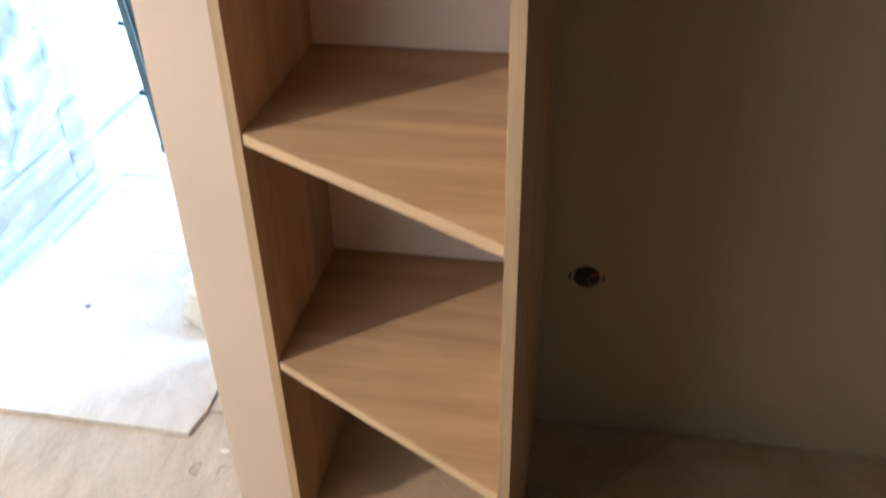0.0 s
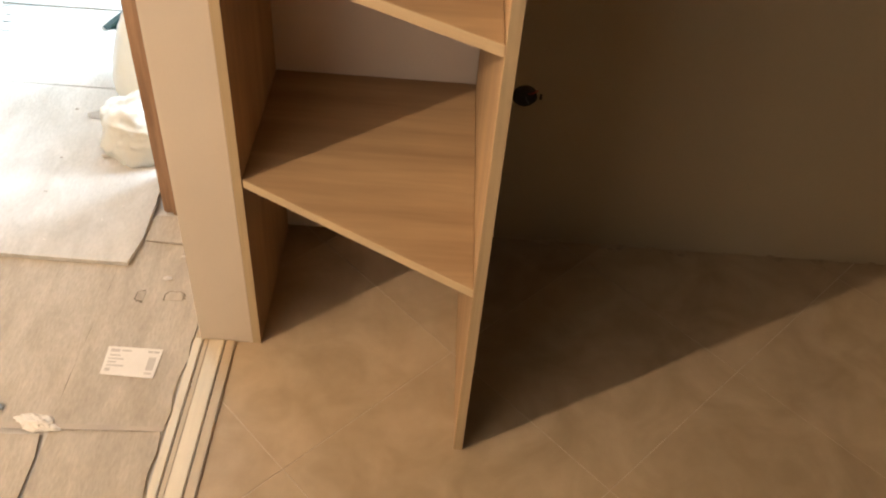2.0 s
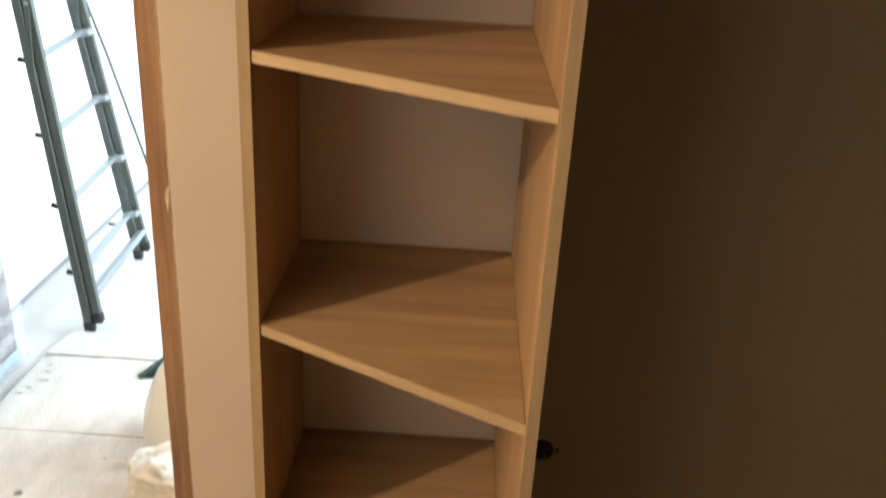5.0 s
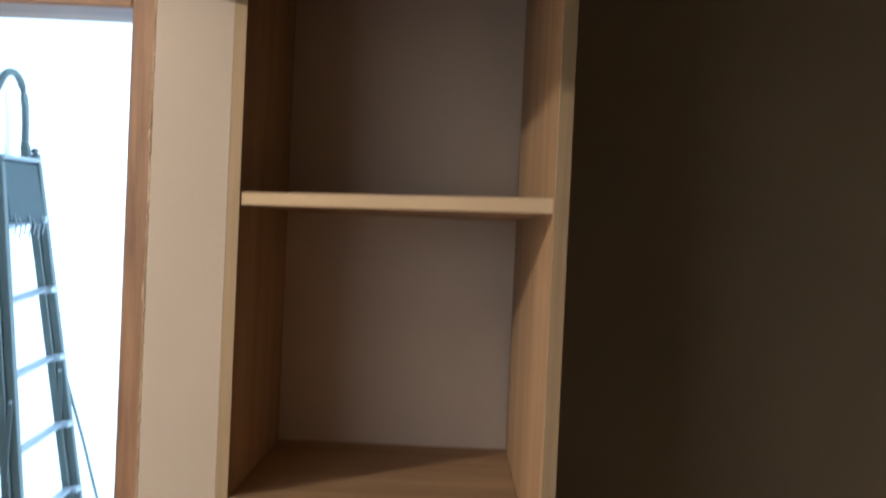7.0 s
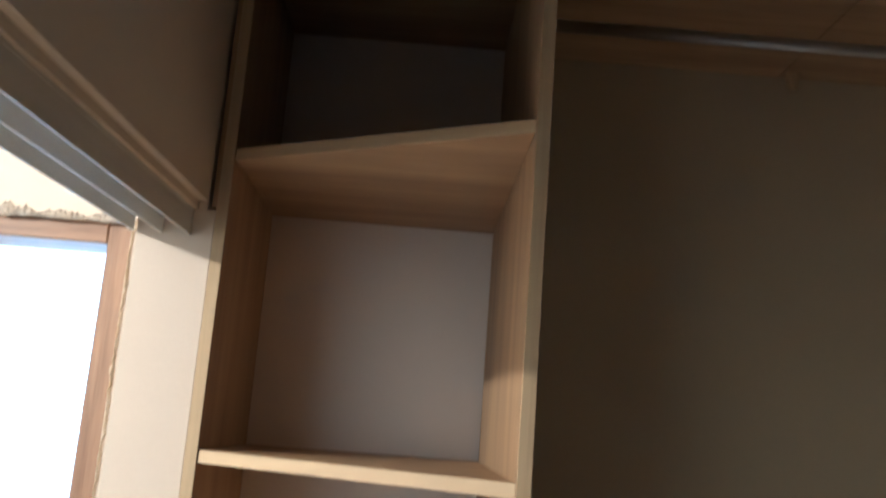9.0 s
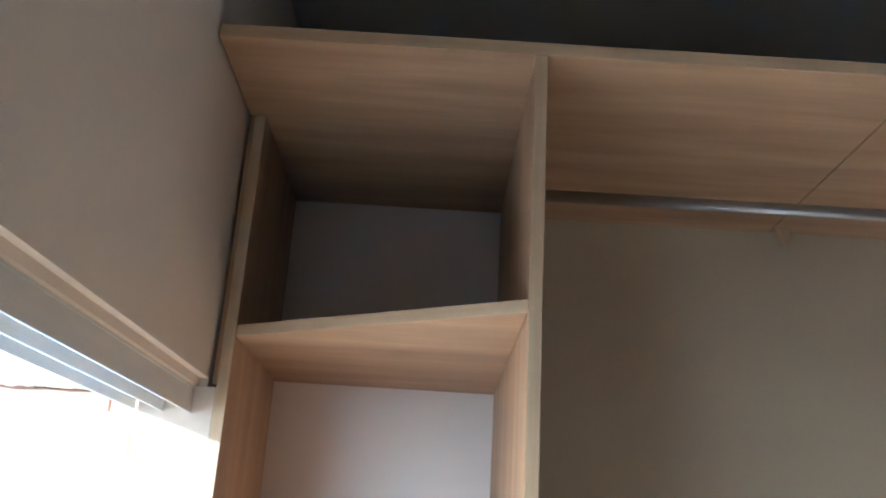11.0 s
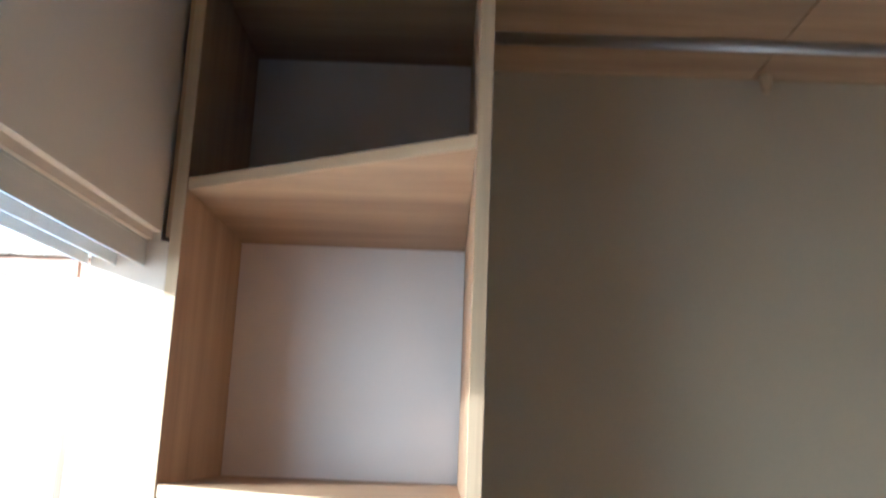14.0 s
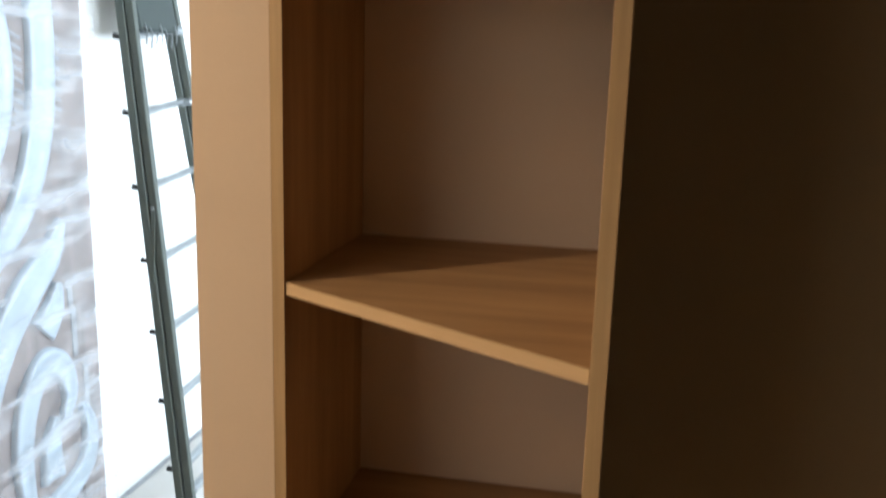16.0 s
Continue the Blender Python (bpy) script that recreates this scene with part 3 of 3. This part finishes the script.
bm = bmesh.new()
bmesh.ops.create_icosphere(bm, subdivisions=4, radius=1)
for v in bm.verts:
    p = v.co.copy()
    r = 1 + 0.5 * noise.noise(p * 1.7 + Vector((4, 1, 0))) + 0.35 * abs(noise.noise(p * 4.5)) - 0.2 * abs(noise.noise(p * 9))
    v.co = Vector((-0.357 + 0.034 * p.x * r, -0.533 + 0.015 * p.y * r - 0.006 * p.x, -0.007 + 0.010 * max(p.z, -0.1) * r))
tagged(part("crumpled_tape", bm, PAPER), "crumpled pale strip of tape on the cardboard seam", "tape")

pan = thing("dustpan", "dark green plastic dustpan behind the sack", "dustpan", (-0.55, 0.8, -0.0085))
bm = bmesh.new()
low = [(-0.632, 0.752, 0.004), (-0.30, 0.800, 0.004), (-0.30, 0.93, 0.045), (-0.56, 0.83, 0.045)]
bm.faces.new([bm.verts.new(p) for p in low])
bmesh.ops.solidify(bm, geom=bm.faces[:], thickness=0.004)
bmesh.ops.recalc_face_normals(bm, faces=bm.faces[:])
part("scoop", on(pan, bm), DUST, pan)
part("rim", on(pan, beam((-0.632, 0.754, 0.004), (-0.56, 0.832, 0.045), 0.006, 0.022, (0, 0, 1), 0.002)), DUST, pan)
part("back_wall", on(pan, beam((-0.56, 0.832, 0.030), (-0.30, 0.932, 0.030), 0.004, 0.075, (0, 1, 0), 0.001)), DUST, pan)
part("grip", on(pan, beam((-0.43, 0.885, 0.05), (-0.36, 1.02, 0.075), 0.028, 0.014, (1, 0, 0), 0.004)), DUST, pan)

# ---- step ladder leaning on the room's wall ----
ladder = thing("step_ladder", "grey-green metal step ladder leaning on the white wall", "ladder", (-0.9, 1.3, -0.016))
NF, NT = Vector((-0.876, 1.035, -0.012)), Vector((-1.098, 1.15, 1.74))
FF, FT = Vector((-0.925, 1.615, -0.012)), Vector((-1.128, 1.43, 1.79))
along = (FF - NF).normalized()
DEPTH = Vector((0.0135, 0.004, 0))
for a, b in ((NF, NT), (FF, FT)):
    # two channel sections folded flat against each other, each with its own foot
    for shift, lift, tall in ((-DEPTH, 0.0, 1.0), (DEPTH, 0.032, 0.985)):
        p, q = a + shift + Vector((0, 0, lift)), a.lerp(b, tall) + shift
        st = part("stile", on(ladder, beam(p, q, 0.024, 0.0260, along, 0.0025)), STEEL, ladder)
        part("rubber_foot", on(ladder, beam(p - Vector((0, 0, 0.003)), p.lerp(q, 0.022), 0.030, 0.033, along, 0.006)), BLACK, st, "black rubber foot")
        part("top_cap", on(ladder, beam(q, q + (q - p).normalized() * 0.018, 0.02, 0.024, along, 0.007)), STEEL, st, "rounded stile end")
for z in (0.175, 0.395, 0.615, 0.838, 1.062, 1.285, 1.51):
    k = (z + 0.012) / 1.76
    a, b = NF.lerp(NT, k + 0.008), FF.lerp(FT, k)
    part("rung", on(ladder, beam(a - DEPTH * 0.6, b - DEPTH * 0.6, 0.034, 0.020, (1, 0, 0.12), 0.008)), RUNG, ladder)
    out = (a - b).normalized()
    part("rung_cap", on(ladder, beam(b + out * 0.034 + DEPTH * 0.7, b - out * 0.014 + DEPTH * 0.7, 0.050, 0.024, (1, 0, 0.12), 0.009)), RUNG, ladder, "bright flattened rung end")
    part("rung_end", on(ladder, tube([a - DEPTH + Vector((-0.015, 0, 0)), a - DEPTH + Vector((-0.034, 0, 0.004))], [0.0075, 0.009], 8)), BLACK, ladder)
a, b = NF.lerp(NT, 0.075) + DEPTH * 1.4, FF.lerp(FT, 0.062) + DEPTH * 1.4
part("rung", on(ladder, beam(a, b, 0.036, 0.024, (1, 0, 0.12), 0.008)), RUNG, ladder)
k = 0.585
for a, b in ((NF, NT), (FF, FT)):
    part("hinge_strap", on(ladder, beam(a.lerp(b, k - 0.13) - DEPTH * 1.0 - along * 0.014, a.lerp(b, k) + DEPTH * 1.0 - along * 0.014, 0.004, 0.014, along, 0.001)), STEEL, ladder, "slanted hinge strap")
    part("rivet", on(ladder, tube([a.lerp(b, k) + DEPTH - along * 0.015, a.lerp(b, k) + DEPTH - along * 0.019], 0.006, 10)), RUNG, ladder, "bright rivet head")
tray = part("tool_tray", on(ladder, beam((-1.066, 1.29, 1.535), (-1.105, 1.29, 1.725), 0.232, 0.03, (0, 1, 0), 0.006)), TRAY, ladder, "teal tool tray below the handle")
part("tray_rim", on(ladder, beam((-1.098, 1.172, 1.732), (-1.098, 1.408, 1.738), 0.046, 0.014, (1, 0, 0), 0.005)), RUNG, tray, "pale rolled rim")
for k in range(7):
    y = 1.195 + 0.030 * k
    part("strap", on(ladder, tube([(-1.052, y, 1.56 - 0.012 * (k % 3)), (-1.046, y + 0.004, 1.53), (-1.048, y - 0.003, 1.50 - 0.012 * (k % 2))], 0.0022, 6)), WIRE, tray)


def hoop(a, b, high):
    pts = []
    for i in range(17):
        u = math.pi * i / 16
        p = a.lerp(b, 0.5 - 0.5 * math.cos(u))
        pts.append(p + Vector((-0.015, 0, high * math.sin(u) ** 0.55)))
    return tube(pts, 0.012, 10)


part("handle_hoop", on(ladder, hoop(NT - Vector((0, 0, 0.05)), FT - Vector((0, 0, 0.05)), 0.29)), STEEL, ladder, smooth=True)
part("rear_strut", on(ladder, tube([(-1.16, 1.633, 1.29), (-1.12, 1.66, 1.12), (-1.03, 1.72, 0.74), (-0.86, 1.80, -0.008)], 0.006, 8)), STEEL, ladder)

# ---- wrapped carved panel ----
panel = thing("wrapped_carved_panel", "carved brown door panel with pale swirls wrapped in clear film", "door panel", (-1.06, 0.52, -0.016))
PX = -1.035
part("board", on(panel, block(PX - 0.045, PX, 0.168, 0.845, -0.012, 2.02, 0.004)), WALNUT, panel)
part("plinth_rail", on(panel, block(PX + 0.0005, PX + 0.012, 0.172, 0.841, -0.010, 0.030, 0.003)), RELIEF, panel, "pale bottom rail")
part("bottom_rail", on(panel, block(PX + 0.0005, PX + 0.008, 0.172, 0.728, 0.045, 0.170, 0.003)), WALNUT, panel)
part("bead", on(panel, block(PX + 0.0005, PX + 0.011, 0.172, 0.728, 0.174, 0.190, 0.004)), RELIEF, panel)
part("edge_rail", on(panel, block(PX + 0.0005, PX + 0.010, 0.732, 0.736, 0.05, 0.34, 0.002)), WALNUT, panel)


def flowing(points, widths, high=0.018, steps=10):
    """A rounded carved band that flows through points (y, z) of the panel's face."""
    pts, wid = [], []
    n = len(points)
    for i in range(n - 1):
        p0, p1, p2, p3 = (points[max(min(k, n - 1), 0)] for k in (i - 1, i, i + 1, i + 2))
        for s in range(steps):
            u = s / steps
            pts.append([0.5 * (2 * b + (c - a) * u + (2 * a - 5 * b + 4 * c - d) * u * u + (3 * b - a - 3 * c + d) * u ** 3) for a, b, c, d in zip(p0, p1, p2, p3)])
            wid.append(widths[i] + (widths[i + 1] - widths[i]) * u)
    pts.append(points[-1])
    wid.append(widths[-1])
    bm = bmesh.new()
    rows = []
    for i, (y, z) in enumerate(pts):
        a, b = pts[max(i - 1, 0)], pts[min(i + 1, len(pts) - 1)]
        way = Vector((b[0] - a[0], b[1] - a[1])).normalized()
        side = Vector((-way.y, way.x))
        # section: steep flanks, a hollow along the middle and raised borders
        sec = ((-0.5, 0.0), (-0.47, 0.75), (-0.36, 1.0), (-0.22, 0.7), (0.0, 0.6), (0.22, 0.7), (0.36, 1.0), (0.47, 0.75), (0.5, 0.0))
        rows.append([bm.verts.new((PX + 0.0008 + high * h, y + side.x * w * wid[i], z + side.y * w * wid[i])) for w, h in sec])
    for a, b in zip(rows, rows[1:]):
        for k in range(len(a) - 1):
            bm.faces.new((a[k], a[k + 1], b[k + 1], b[k]))
    bm.faces.new(rows[0])
    bm.faces.new(rows[-1][::-1])
    bmesh.ops.recalc_face_normals(bm, faces=bm.faces[:])
    return bm


SCROLLS = (
    ([(0.57, 1.98), (0.64, 1.76), (0.66, 1.50), (0.63, 1.27), (0.55, 1.10), (0.42, 0.98), (0.30, 0.93)], [0.05, 0.09, 0.10, 0.10, 0.09, 0.07, 0.03]),
    ([(0.38, 1.80), (0.48, 1.62), (0.51, 1.42), (0.46, 1.25), (0.36, 1.17), (0.28, 1.24), (0.31, 1.34)], [0.03, 0.07, 0.08, 0.08, 0.07, 0.05, 0.03]),
    ([(0.695, 1.045), (0.64, 0.96), (0.54, 0.88), (0.44, 0.77), (0.37, 0.62), (0.36, 0.48)], [0.02, 0.09, 0.11, 0.10, 0.08, 0.04]),
    ([(0.665, 0.885), (0.645, 0.82), (0.60, 0.77)], [0.02, 0.08, 0.10]),
    ([(0.50, 0.32), (0.49, 0.47), (0.52, 0.60), (0.59, 0.68), (0.66, 0.66), (0.69, 0.58), (0.66, 0.50)], [0.05, 0.07, 0.08, 0.08, 0.07, 0.06, 0.03]),
    ([(0.60, 0.36), (0.60, 0.46), (0.62, 0.53)], [0.09, 0.07, 0.02]),
    ([(0.74, 0.52), (0.77, 0.44), (0.75, 0.35), (0.67, 0.30), (0.58, 0.28), (0.48, 0.22)], [0.02, 0.06, 0.07, 0.07, 0.06, 0.03]),
    ([(0.30, 0.88), (0.24, 0.72), (0.26, 0.50), (0.34, 0.34), (0.46, 0.27)], [0.02, 0.07, 0.08, 0.07, 0.03]))
for line, widths in SCROLLS:
    part("carved_scroll", on(panel, flowing(line, widths)), RELIEF, panel, "pale blue-white carved scroll", True)
# short dark slots cut between and beside the scrolls
for y0, z0, dy, dz, count, long in ((0.715, 1.33, 0.0, 0.026, 8, 0.05), (0.575, 1.30, 0.0, 0.026, 9, 0.04), (0.715, 0.255, 0.006, 0.022, 7, 0.035), (0.545, 0.235, 0.006, 0.022, 5, 0.03)):
    for k in range(count):
        y, z = y0 + dy * k, z0 + dz * k
        part("slot", on(panel, beam((PX + 0.0015, y - long / 2, z + 0.008), (PX + 0.0015, y + long / 2, z - 0.008), 0.009, 0.003, (0, 0, 1), 0.001)), GREYP, panel, "dark cut slot")
for y, z0, z1 in ((0.705, 0.955, 1.03), (0.735, 0.66, 0.80), (0.775, 0.40, 0.62), (0.725, 0.80, 0.86)):
    part("slot", on(panel, beam((PX + 0.0015, y, z0), (PX + 0.0015, y, z1), 0.022, 0.003, (0, 1, 0), 0.001)), GREYP, panel, "dark cut slot")
bm = bmesh.new()
cols, rows_ = 24, 60
grid = [[bm.verts.new((PX + 0.034 + 0.004 * noise.noise(Vector((i * 0.4, j * 0.9, 2))), 0.160 + 0.693 * i / cols, 0.0 + 2.02 * j / rows_)) for i in range(cols + 1)] for j in range(rows_ + 1)]
for j in range(rows_):
    for i in range(cols):
        bm.faces.new((grid[j][i], grid[j][i + 1], grid[j + 1][i + 1], grid[j + 1][i]))
bmesh.ops.solidify(bm, geom=bm.faces[:], thickness=0.0006)
part("stretch_film", on(panel, bm), FILM, panel, "clear wrinkled stretch film", True)

# ---- tiled floor of the wardrobe, laid diagonally ----
X0, X1, Y0, Y1 = -0.128, 1.949, -2.6, 0.019
grout = structure("floor", block(X0, X1, Y0, Y1, -0.0155, -0.0012), GROUT, "beige stoneware tile floor laid diagonally", "floor")
PITCH, GAP, R2 = 0.398, 0.0024, math.sqrt(0.5)
V0, U0 = 0.035, 0.484


def clip(poly, axis, limit, keep_low):
    out = []
    for i, p in enumerate(poly):
        q = poly[(i + 1) % len(poly)]
        a, b = (p[axis] <= limit) == keep_low, (q[axis] <= limit) == keep_low
        if a:
            out.append(p)
        if a != b:
            k = (limit - p[axis]) / (q[axis] - p[axis])
            out.append((p[0] + (q[0] - p[0]) * k, p[1] + (q[1] - p[1]) * k))
    return out


for i in range(-8, 9):
    for j in range(-8, 9):
        u0, v0 = U0 + i * PITCH + GAP / 2, V0 + j * PITCH + GAP / 2
        u1, v1 = u0 + PITCH - GAP, v0 + PITCH - GAP
        poly = [((u + v) * R2, (v - u) * R2) for u, v in ((u0, v0), (u1, v0), (u1, v1), (u0, v1))]
        for axis, limit, low in ((0, X1 - 0.002, True), (0, X0 + 0.001, False), (1, Y1 - 0.002, True), (1, Y0 + 0.002, False)):
            if poly:
                poly = clip(poly, axis, limit, low)
        if len(poly) < 3:
            continue
        area = sum(p[0] * q[1] - q[0] * p[1] for p, q in zip(poly, poly[1:] + poly[:1]))
        if abs(area) < 0.002:
            continue
        # the tiles stop at the floor track
        part("tile", slab(poly, -0.0011, -0.0002 + 0.0004 * noise.noise(Vector((i * 3.3, j * 5.1, 0)))), TILE, grout)
